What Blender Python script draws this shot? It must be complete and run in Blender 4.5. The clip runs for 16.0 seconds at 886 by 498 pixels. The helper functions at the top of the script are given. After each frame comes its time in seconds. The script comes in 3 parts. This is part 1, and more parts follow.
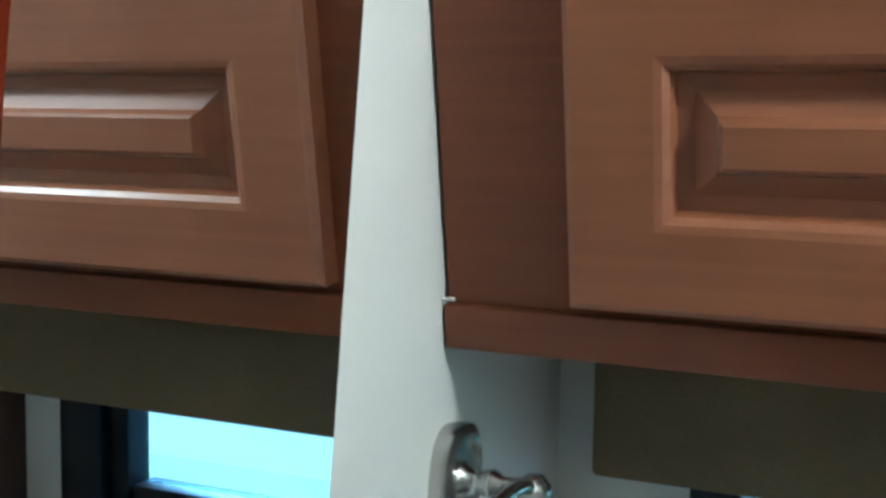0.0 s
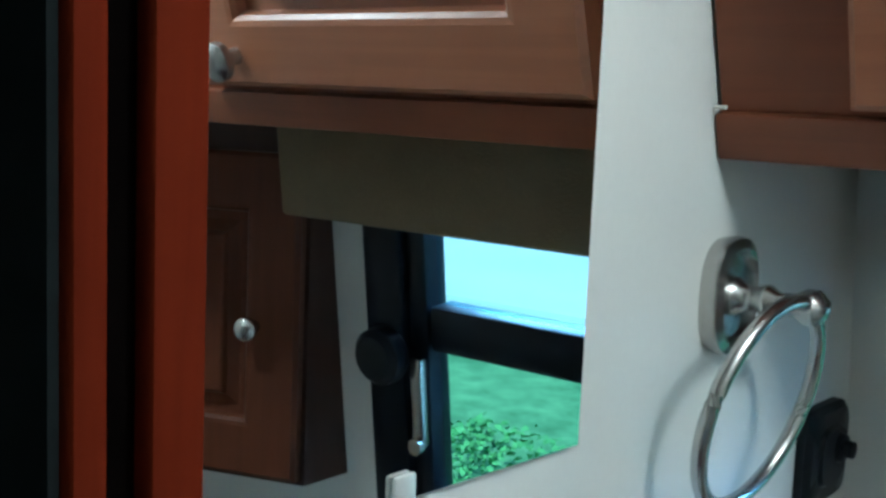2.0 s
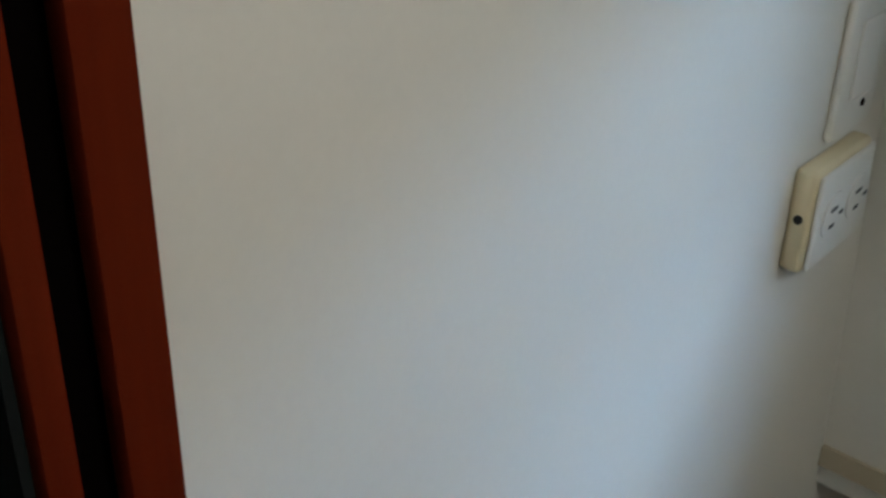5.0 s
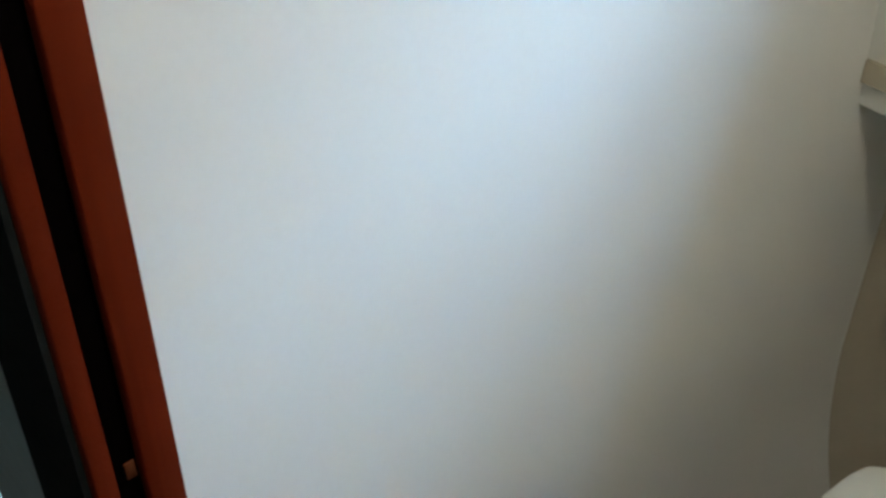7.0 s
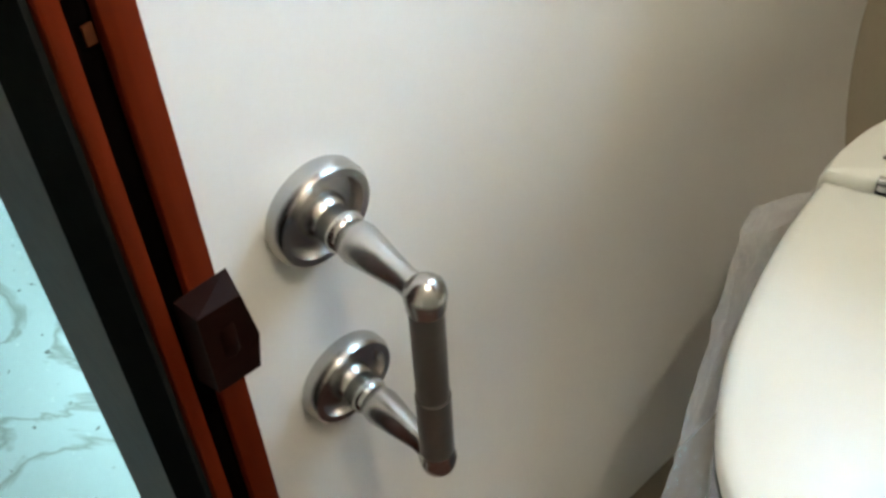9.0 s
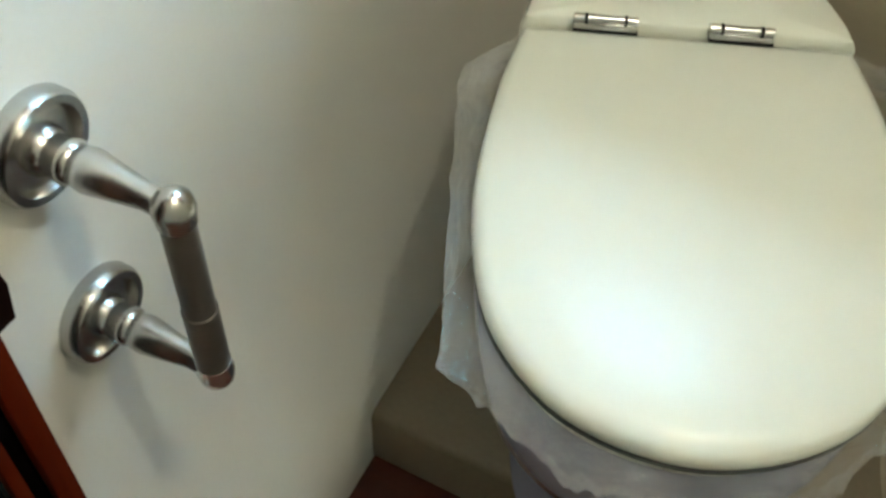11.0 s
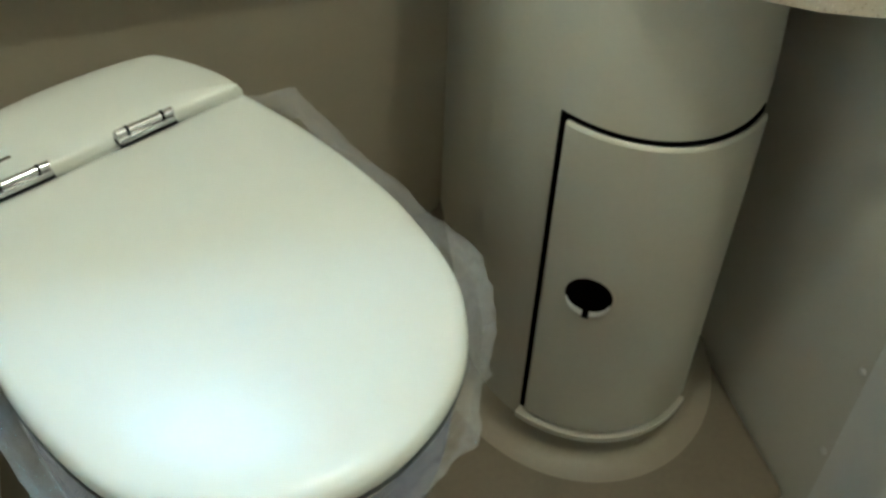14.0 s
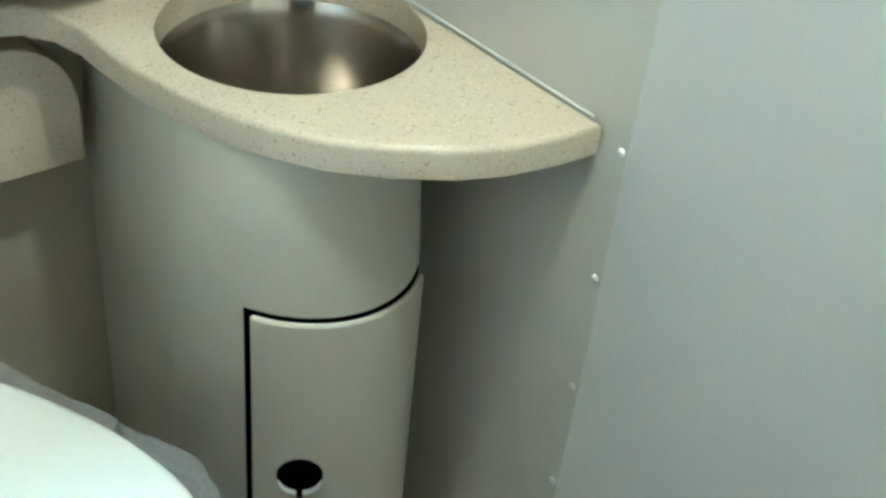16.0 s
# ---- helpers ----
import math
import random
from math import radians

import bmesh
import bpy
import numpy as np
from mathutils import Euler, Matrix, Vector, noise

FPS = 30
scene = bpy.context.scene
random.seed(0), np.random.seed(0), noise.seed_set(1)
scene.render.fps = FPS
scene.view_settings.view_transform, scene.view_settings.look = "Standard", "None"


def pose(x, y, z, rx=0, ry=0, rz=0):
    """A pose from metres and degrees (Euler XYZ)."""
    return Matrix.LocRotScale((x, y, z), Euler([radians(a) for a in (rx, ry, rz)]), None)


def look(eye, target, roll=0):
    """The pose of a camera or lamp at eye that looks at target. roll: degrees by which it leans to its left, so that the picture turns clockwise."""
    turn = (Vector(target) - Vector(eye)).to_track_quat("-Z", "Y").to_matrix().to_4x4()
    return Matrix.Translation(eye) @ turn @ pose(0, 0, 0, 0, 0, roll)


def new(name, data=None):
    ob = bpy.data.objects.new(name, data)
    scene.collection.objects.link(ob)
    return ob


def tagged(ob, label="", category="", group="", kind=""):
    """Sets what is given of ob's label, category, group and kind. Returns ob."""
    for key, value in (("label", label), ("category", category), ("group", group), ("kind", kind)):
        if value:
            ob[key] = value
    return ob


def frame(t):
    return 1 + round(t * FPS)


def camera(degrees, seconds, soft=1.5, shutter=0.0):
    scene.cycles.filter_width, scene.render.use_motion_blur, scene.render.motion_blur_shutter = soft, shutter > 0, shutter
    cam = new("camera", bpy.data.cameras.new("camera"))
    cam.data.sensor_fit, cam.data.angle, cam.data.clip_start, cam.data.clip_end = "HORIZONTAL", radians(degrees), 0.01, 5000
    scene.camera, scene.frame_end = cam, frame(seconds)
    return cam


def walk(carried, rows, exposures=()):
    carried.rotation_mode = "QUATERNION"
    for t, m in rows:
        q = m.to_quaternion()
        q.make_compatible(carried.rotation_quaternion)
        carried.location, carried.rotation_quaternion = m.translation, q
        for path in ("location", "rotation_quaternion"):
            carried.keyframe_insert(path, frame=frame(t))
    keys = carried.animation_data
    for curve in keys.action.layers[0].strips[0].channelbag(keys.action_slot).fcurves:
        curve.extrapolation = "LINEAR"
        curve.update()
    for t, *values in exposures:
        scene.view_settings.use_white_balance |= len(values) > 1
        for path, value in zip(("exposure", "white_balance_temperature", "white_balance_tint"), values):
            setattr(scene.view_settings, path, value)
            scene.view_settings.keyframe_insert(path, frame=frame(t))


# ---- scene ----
# ---- camera ----
cam = camera(41.6, 16.0, soft=2.9)
PATH = [
    (0, (0.253, -0.801, 1.479), (-0.562, 1.026, 1.498), 3.9),
    (0.5, (0.263, -0.797, 1.48), (-0.717, 0.946, 1.468), 3.2),
    (1, (0.268, -0.793, 1.478), (-0.839, 0.87, 1.389), 3.2),
    (1.5, (0.273, -0.791, 1.468), (-0.925, 0.801, 1.297), 2.9),
    (2, (0.277, -0.782, 1.459), (-0.98, 0.751, 1.197), 2.4),
    (2.5, (0.275, -0.777, 1.448), (-0.989, 0.734, 1.102), 1.5),
    (3, (0.272, -0.773, 1.434), (-0.971, 0.731, 0.994), 0.9),
    (3.5, (0.272, -0.765, 1.42), (-0.952, 0.711, 0.852), 0.3),
    (4, (0.266, -0.754, 1.404), (-0.927, 0.688, 0.701), -0.2),
    (4.5, (0.244, -0.733, 1.398), (-0.879, 0.671, 0.522), 1.9),
    (7, (0.37, -0.738, 1.226), (-0.768, 0.316, -0.036), 0.3),
    (7.5, (0.389, -0.736, 1.203), (-0.757, 0.219, -0.13), -0.7),
    (8, (0.383, -0.74, 1.165), (-0.718, 0.173, -0.233), -2.9),
    (8.5, (0.388, -0.758, 1.132), (-0.662, 0.158, -0.302), -2.8),
    (9, (0.399, -0.76, 1.116), (-0.579, 0.121, -0.39), -3.3),
    (9.5, (0.419, -0.762, 1.095), (-0.491, 0.105, -0.461), -2.9),
    (12, (0.366, -0.79, 1.118), (0.164, 0.362, -0.505), 4.0),
    (12.5, (0.368, -0.798, 1.114), (0.278, 0.433, -0.459), 3.3),
    (13, (0.356, -0.805, 1.103), (0.418, 0.49, -0.42), 3.1),
    (13.5, (0.335, -0.806, 1.1), (0.571, 0.508, -0.39), 2.9),
    (14, (0.302, -0.801, 1.098), (0.738, 0.49, -0.366), 2.9),
    (14.5, (0.276, -0.806, 1.106), (0.892, 0.442, -0.33), 3.0),
    (15, (0.245, -0.81, 1.108), (1.049, 0.401, -0.265), 4.4),
    (15.5, (0.236, -0.813, 1.123), (1.186, 0.38, -0.172), 5.4),
    (16, (0.226, -0.82, 1.14), (1.31, 0.37, -0.047), 6.2),
]
walk(cam, [(t, look(eye, target, roll)) for t, eye, target, roll in PATH], exposures=[(0.0, 0.66, 5000, -1), (1.0, 0.56, 4900, -5), (2.5, 0.38, 4900, 3), (4.5, -0.20, 6100, 12),
            (7.0, 0.74, 6300, 11), (9.0, 1.48, 7000, 14), (9.6, 1.36, 7000, 11), (12.0, 1.43, 6800, -1), (14.0, 1.38, 6300, -2), (15.4, 1.62, 5850, -3), (16.0, 1.92, 5450, -6)])

# ---- world and light ----
world = bpy.data.worlds.new("sky")
scene.world = world
world.use_nodes = True
wn = world.node_tree
sky = wn.nodes.new("ShaderNodeTexSky")
sky.sky_type = "NISHITA"
sky.sun_disc = False
sky.sun_elevation = radians(50)
sky.sun_rotation = radians(200)
wn.links.new(sky.outputs[0], wn.nodes["Background"].inputs[0])
wn.nodes["Background"].inputs[1].default_value = 0.15


def lamp(name, kind, energy, colour, m, **settings):
    data = bpy.data.lights.new(name, kind)
    data.energy, data.color = energy, colour
    ob = new(name, data)
    ob.matrix_world = m
    if kind == "AREA":
        data.shape, data.size, data.size_y = "RECTANGLE", settings["size"], settings["size_y"]
    if kind == "SUN":
        data.angle = radians(settings["angle"])
    if kind == "POINT":
        data.shadow_soft_size = settings["radius"]
    return ob


lamp("sun", "SUN", 5.0, (1.0, 0.95, 0.88), look((0, 0, 0), (0.25, 0.6, -0.85)), angle=0.5)
# sky light over the bathroom window, an added unseen fill for the hall floor, and the warm ceiling lamp
lamp("window_daylight", "AREA", 265.0, (0.64, 0.76, 1.0), look((0.25, 1.30, 2.50), (0.27, 0.0, 1.15)), size=3.2, size_y=1.6)
lamp("hall_floor_fill", "AREA", 3.4, (0.45, 0.90, 1.0), look((-0.95, -0.30, 0.75), (-0.40, -0.55, -0.05)), size=0.45, size_y=0.45)
lamp("ceiling_lamp_glow", "POINT", 7.3, (1.0, 0.94, 0.82), pose(0.64, -0.52, 1.85), radius=0.045)

# ---- materials ----


def material(name, colour, rough=0.5, metal=0.0, vary=0.08, scale=6.0, grain=80.0, bump=0.05, tint=None, **extra):
    """A surface with broad and fine variation and a fine relief."""
    m = bpy.data.materials.new(name)
    m.use_nodes = True
    nt = m.node_tree
    b = nt.nodes["Principled BSDF"]
    b.inputs["Roughness"].default_value = rough
    b.inputs["Metallic"].default_value = metal
    for key, value in extra.items():
        b.inputs[key.replace("_", " ")].default_value = value
    co = nt.nodes.new("ShaderNodeTexCoord")
    broad, fine = nt.nodes.new("ShaderNodeTexNoise"), nt.nodes.new("ShaderNodeTexNoise")
    broad.inputs["Scale"].default_value, fine.inputs["Scale"].default_value = scale, grain
    broad.inputs["Detail"].default_value, fine.inputs["Detail"].default_value = 3, 3
    both = nt.nodes.new("ShaderNodeMix")
    both.inputs[0].default_value = 0.35
    ramp = nt.nodes.new("ShaderNodeValToRGB")
    low = [max(0.0, c * (1 - vary)) for c in colour]
    high = tint or [min(1.0, c * (1 + vary)) for c in colour]
    ramp.color_ramp.elements[0].color, ramp.color_ramp.elements[1].color = (*low, 1), (*high, 1)
    ramp.color_ramp.elements[0].position, ramp.color_ramp.elements[1].position = 0.3, 0.7
    bm = nt.nodes.new("ShaderNodeBump")
    bm.inputs["Strength"].default_value, bm.inputs["Distance"].default_value = bump, 0.002
    for n in (broad, fine):
        nt.links.new(co.outputs["Object"], n.inputs["Vector"])
    nt.links.new(broad.outputs[0], both.inputs[2])
    nt.links.new(fine.outputs[0], both.inputs[3])
    nt.links.new(both.outputs[0], ramp.inputs[0])
    nt.links.new(ramp.outputs[0], b.inputs["Base Color"])
    nt.links.new(fine.outputs[0], bm.inputs["Height"])
    nt.links.new(bm.outputs[0], b.inputs["Normal"])
    return m


def wood(name, dark, light, rough=0.4, along="x", coat=0.06, gloss=0.4):
    """Stained wood with long grain and a broad mottling."""
    m = bpy.data.materials.new(name)
    m.use_nodes = True
    nt = m.node_tree
    b = nt.nodes["Principled BSDF"]
    b.inputs["Roughness"].default_value = rough
    b.inputs["Coat Weight"].default_value = coat
    b.inputs["Specular IOR Level"].default_value = gloss
    b.inputs["Coat Roughness"].default_value = 0.3
    co, mp = nt.nodes.new("ShaderNodeTexCoord"), nt.nodes.new("ShaderNodeMapping")
    mp.inputs["Scale"].default_value = {"x": (3, 60, 60), "z": (60, 60, 3)}[along]
    fine, broad, both = nt.nodes.new("ShaderNodeTexNoise"), nt.nodes.new("ShaderNodeTexNoise"), nt.nodes.new("ShaderNodeMix")
    fine.inputs["Scale"].default_value, fine.inputs["Detail"].default_value, fine.inputs["Distortion"].default_value = 2.0, 6, 0.6
    broad.inputs["Scale"].default_value, broad.inputs["Detail"].default_value = 9.0, 3
    both.inputs[0].default_value = 0.5
    ramp = nt.nodes.new("ShaderNodeValToRGB")
    ramp.color_ramp.elements[0].color, ramp.color_ramp.elements[1].color = (*dark, 1), (*light, 1)
    ramp.color_ramp.elements[0].position, ramp.color_ramp.elements[1].position = 0.32, 0.68
    bm = nt.nodes.new("ShaderNodeBump")
    bm.inputs["Strength"].default_value, bm.inputs["Distance"].default_value = 0.12, 0.001
    nt.links.new(co.outputs["Object"], mp.inputs[0])
    nt.links.new(mp.outputs[0], fine.inputs["Vector"])
    nt.links.new(co.outputs["Object"], broad.inputs["Vector"])
    nt.links.new(fine.outputs[0], both.inputs[2])
    nt.links.new(broad.outputs[0], both.inputs[3])
    nt.links.new(both.outputs[0], ramp.inputs[0])
    nt.links.new(ramp.outputs[0], b.inputs["Base Color"])
    nt.links.new(fine.outputs[0], bm.inputs["Height"])
    nt.links.new(bm.outputs[0], b.inputs["Normal"])
    return m


def speckled(name, base, dark, light, scale, rough, spread=(0.12, 0.2)):
    """A cast solid surface with fine chips of two colours."""
    m = material(name, base, rough, vary=0.05, scale=5, grain=150, bump=0.02)
    nt = m.node_tree
    b = nt.nodes["Principled BSDF"]
    under = b.inputs["Base Color"].links[0].from_socket
    co = nt.nodes.new("ShaderNodeTexCoord")
    for k, (colour, size) in enumerate(((dark, scale), (light, scale * 1.4))):
        v = nt.nodes.new("ShaderNodeTexNoise")
        v.inputs["Scale"].default_value, v.inputs["Detail"].default_value = size, 2
        shift = nt.nodes.new("ShaderNodeMapping")
        shift.inputs["Location"].default_value = (3.1 * k, 1.7 * k, 0.4)
        r = nt.nodes.new("ShaderNodeValToRGB")
        r.color_ramp.elements[0].position, r.color_ramp.elements[1].position = 0.5 + spread[0], 0.5 + spread[1]
        mix = nt.nodes.new("ShaderNodeMix")
        mix.data_type = "RGBA"
        mix.inputs[7].default_value = (*colour, 1)
        nt.links.new(co.outputs["Object"], shift.inputs[0])
        nt.links.new(shift.outputs[0], v.inputs["Vector"])
        nt.links.new(v.outputs[0], r.inputs[0])
        nt.links.new(r.outputs[0], mix.inputs[0])
        nt.links.new(under, mix.inputs[6])
        under = mix.outputs[2]
    nt.links.new(under, b.inputs["Base Color"])
    return m


# two greys that carry shade in their colour: deep for the reveal, lighter after
REVEAL = material("shaded_reveal", (0.011, 0.013, 0.013), 0.8, vary=0.2, scale=5, Specular_IOR_Level=0.0)
SHADE_GREY = material("shade_grey", (0.11, 0.12, 0.12), 0.6, vary=0.2, scale=5, Specular_IOR_Level=0.1)
WALL = material("wall_vinyl", (0.70, 0.69, 0.64), 0.55, vary=0.03, scale=3, grain=220, bump=0.04)
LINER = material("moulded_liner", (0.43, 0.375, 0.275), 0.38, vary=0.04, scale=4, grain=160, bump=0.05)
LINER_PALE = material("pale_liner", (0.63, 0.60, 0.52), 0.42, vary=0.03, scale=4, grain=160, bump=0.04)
# beige platform darkened in its colour for the shade round the toilet foot
PLATFORM = material("shaded_platform", (0.165, 0.135, 0.09), 0.45, vary=0.14, scale=9, grain=160, bump=0.06)
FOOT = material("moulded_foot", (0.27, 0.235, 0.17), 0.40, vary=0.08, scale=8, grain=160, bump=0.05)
COLUMN = material("moulded_vanity", (0.55, 0.52, 0.425), 0.30, vary=0.04, scale=5, grain=160, bump=0.04)
CEIL = material("ceiling_panel", (0.72, 0.71, 0.68), 0.6, vary=0.03)
CHERRY_FRAME = wood("cherry_frame_wood", (0.135, 0.040, 0.016), (0.190, 0.060, 0.024), 0.45, coat=0.04, gloss=0.3)
CHERRY = wood("cherry_wood", (0.215, 0.074, 0.032), (0.290, 0.105, 0.046), 0.38, coat=0.14, gloss=0.5)
CHERRY_DARK = wood("dark_cherry_wood", (0.070, 0.019, 0.007), (0.100, 0.030, 0.011), 0.5, along="z", coat=0.02, gloss=0.2)
JAMBWOOD = wood("jamb_wood", (0.074, 0.0088, 0.0026), (0.104, 0.0134, 0.0038), 0.75, along="z", coat=0.0, gloss=0.02)
DARKWOOD = wood("dark_cabinet_wood", (0.030, 0.011, 0.007), (0.050, 0.019, 0.011), 0.5, along="z")
HALLWOOD = wood("hall_panel_wood", (0.035, 0.022, 0.018), (0.06, 0.038, 0.03), 0.6, along="z")
NICKEL = material("brushed_nickel", (0.50, 0.487, 0.465), 0.27, 1.0, vary=0.08, scale=12, grain=300, bump=0.03)
CHROME = material("chrome", (0.55, 0.55, 0.55), 0.16, 1.0, vary=0.05, grain=100)
STEEL = material("stainless_steel", (0.45, 0.41, 0.36), 0.24, 1.0, vary=0.06, scale=8, grain=260, bump=0.02)
BRUSHED = material("spun_steel", (0.50, 0.455, 0.40), 0.19, 1.0, vary=0.06, scale=8, grain=260, bump=0.01, Anisotropic=0.9)
nt = BRUSHED.node_tree
spin = nt.nodes.new("ShaderNodeTangent")
spin.direction_type, spin.axis = "RADIAL", "Z"
nt.links.new(spin.outputs[0], nt.nodes["Principled BSDF"].inputs["Tangent"])
nt.nodes["Principled BSDF"].inputs["Anisotropic Rotation"].default_value = 0.25
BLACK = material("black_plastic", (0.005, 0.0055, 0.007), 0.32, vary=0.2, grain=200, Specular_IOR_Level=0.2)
FRAME = material("black_window_frame", (0.004, 0.006, 0.010), 0.3, vary=0.2, grain=120, Specular_IOR_Level=0.2)
SLOT = material("dark_slot", (0.002, 0.0014, 0.0012), 0.95, vary=0.2, Specular_IOR_Level=0.0)
BROWN = material("brown_plastic", (0.007, 0.0018, 0.001), 0.45, vary=0.15, grain=120, Specular_IOR_Level=0.06)
TOILET = material("toilet_plastic", (0.72, 0.735, 0.665), 0.27, vary=0.015, scale=3, grain=60, bump=0.01, Specular_IOR_Level=0.35)
# the bluish shade below the lid is coloured into the bowl
CERAMIC = material("shaded_bowl_glaze", (0.27, 0.29, 0.38), 0.15, vary=0.04, scale=6, grain=60, bump=0.02)
COUNTER = speckled("speckled_counter", (0.60, 0.51, 0.385), (0.40, 0.31, 0.215), (0.74, 0.67, 0.54), 300, 0.26, (0.11, 0.21))
PLATE = material("white_switch_plastic", (0.70, 0.69, 0.64), 0.45, vary=0.03)
IVORY = material("aged_ivory_plastic", (0.66, 0.58, 0.38), 0.4, vary=0.05)
CLEARCLIP = material("clear_clip", (0.72, 0.72, 0.68), 0.25, vary=0.1, grain=200, Transmission_Weight=0.35)
FABRIC = material("valance_fabric", (0.145, 0.108, 0.056), 0.9, vary=0.18, scale=14, grain=500, bump=0.4)
CAP = material("screw_cap", (0.70, 0.69, 0.63), 0.3, vary=0.03)
VINYL = speckled("marble_vinyl", (0.62, 0.65, 0.64), (0.20, 0.19, 0.17), (0.72, 0.74, 0.72), 60, 0.28, (0.19, 0.22))
nt = VINYL.node_tree
b = nt.nodes["Principled BSDF"]
under = b.inputs["Base Color"].links[0].from_socket
co, vein, ramp, mix = (nt.nodes.new(k) for k in ("ShaderNodeTexCoord", "ShaderNodeTexNoise", "ShaderNodeValToRGB", "ShaderNodeMix"))
vein.inputs["Scale"].default_value, vein.inputs["Detail"].default_value, vein.inputs["Distortion"].default_value = 5, 5, 1.2
for pos, val in ((0.47, 0.0), (0.50, 1.0), (0.53, 0.0)):
    e = ramp.color_ramp.elements.new(pos)
    e.color = (val, val, val, 1)
ramp.color_ramp.elements[0].color = ramp.color_ramp.elements[-1].color = (0, 0, 0, 1)
mix.data_type = "RGBA"
mix.inputs[7].default_value = (0.36, 0.36, 0.32, 1)
nt.links.new(co.outputs["Object"], vein.inputs["Vector"])
nt.links.new(vein.outputs[0], ramp.inputs[0])
nt.links.new(ramp.outputs[0], mix.inputs[0])
nt.links.new(under, mix.inputs[6])
nt.links.new(mix.outputs[2], b.inputs["Base Color"])
REDFLOOR = wood("red_wood_floor", (0.06, 0.014, 0.008), (0.10, 0.024, 0.013), 0.4)
GRASS = material("lawn", (0.075, 0.175, 0.050), 0.9, vary=0.35, scale=3.5, grain=30, bump=0.6, tint=(0.23, 0.37, 0.15))
FAR_GLARE = material("far_glare", (0.56, 0.55, 0.52), 0.9, vary=0.12, scale=0.6, grain=14, bump=0.4)
LEAF = material("weed_leaf", (0.14, 0.29, 0.08), 0.6, vary=0.3, scale=20, grain=60)


def simple(name):
    m = bpy.data.materials.new(name)
    m.use_nodes = True
    return m, m.node_tree, m.node_tree.nodes["Principled BSDF"]


MIRROR, _, b = simple("mirror_silver")
b.inputs["Base Color"].default_value, b.inputs["Metallic"].default_value, b.inputs["Roughness"].default_value = (0.90, 0.92, 0.91, 1), 1, 0.0
GLASS, _, b = simple("window_glass")
b.inputs["Base Color"].default_value, b.inputs["Roughness"].default_value, b.inputs["Transmission Weight"].default_value = (0.52, 0.91, 1.0, 1), 0, 1
b.inputs["IOR"].default_value = 1.02
BAG, nt, b = simple("clear_plastic_bag")
b.inputs["Base Color"].default_value, b.inputs["Roughness"].default_value = (0.64, 0.67, 0.73, 1), 0.05
b.inputs["Specular IOR Level"].default_value = 1.0
see, mix, wave = nt.nodes.new("ShaderNodeBsdfTransparent"), nt.nodes.new("ShaderNodeMixShader"), nt.nodes.new("ShaderNodeTexNoise")
wave.inputs["Scale"].default_value, wave.inputs["Detail"].default_value = 17, 2
cr = nt.nodes.new("ShaderNodeBump")
cr.inputs["Strength"].default_value, cr.inputs["Distance"].default_value = 1.0, 0.009
rough_film = nt.nodes.new("ShaderNodeValToRGB")
rough_film.color_ramp.elements[0].position, rough_film.color_ramp.elements[1].position = 0.42, 0.66
rough_film.color_ramp.elements[0].color, rough_film.color_ramp.elements[1].color = (0.08, 0.08, 0.08, 1), (0.27, 0.27, 0.27, 1)
nt.links.new(wave.outputs[0], rough_film.inputs[0])
nt.links.new(rough_film.outputs[0], mix.inputs[0])
nt.links.new(wave.outputs[0], cr.inputs["Height"])
nt.links.new(cr.outputs[0], b.inputs["Normal"])
nt.links.new(see.outputs[0], mix.inputs[1])
nt.links.new(b.outputs[0], mix.inputs[2])
sheen, both = nt.nodes.new("ShaderNodeBsdfGlossy"), nt.nodes.new("ShaderNodeAddShader")
sheen.inputs["Color"].default_value, sheen.inputs["Roughness"].default_value = (0.15, 0.155, 0.16, 1), 0.05
crinkle, fold = nt.nodes.new("ShaderNodeTexNoise"), nt.nodes.new("ShaderNodeBump")
crinkle.inputs["Scale"].default_value, crinkle.inputs["Detail"].default_value = 70, 2
fold.inputs["Strength"].default_value, fold.inputs["Distance"].default_value = 1.0, 0.006
nt.links.new(crinkle.outputs[0], fold.inputs["Height"])
nt.links.new(fold.outputs[0], sheen.inputs["Normal"])
nt.links.new(mix.outputs[0], both.inputs[0])
nt.links.new(sheen.outputs[0], both.inputs[1])
nt.links.new(both.outputs[0], nt.nodes["Material Output"].inputs[0])

# ---- mesh helpers ----


def part(name, bm, mat, parent=None, label="", smooth=True):
    bmesh.ops.recalc_face_normals(bm, faces=bm.faces)
    me = bpy.data.meshes.new(name)
    bm.to_mesh(me)
    bm.free()
    me.materials.append(mat)
    if smooth:
        me.shade_auto_smooth(angle=radians(40)) if hasattr(me, "shade_auto_smooth") else me.set_sharp_from_angle(angle=radians(40))
    ob = new(name, me)
    if parent:
        ob.parent = parent
    if label:
        ob["label"] = label
    return ob


def base(name, m=None):
    ob = new(name)
    ob.empty_display_size = 0.05
    if m is not None:
        ob.matrix_world = m
    return ob


def box(lo, hi, bevel=0.0, seg=2, bm=None):
    out = bm or bmesh.new()
    size, mid = [h - l for l, h in zip(lo, hi)], [(h + l) / 2 for l, h in zip(lo, hi)]
    made = bmesh.ops.create_cube(out, size=1, matrix=Matrix.LocRotScale(mid, None, size))
    if bevel:
        edges = list({e for v in made["verts"] for e in v.link_edges})
        bmesh.ops.bevel(out, geom=edges, offset=bevel, segments=seg, affect="EDGES", profile=0.5)
    return out


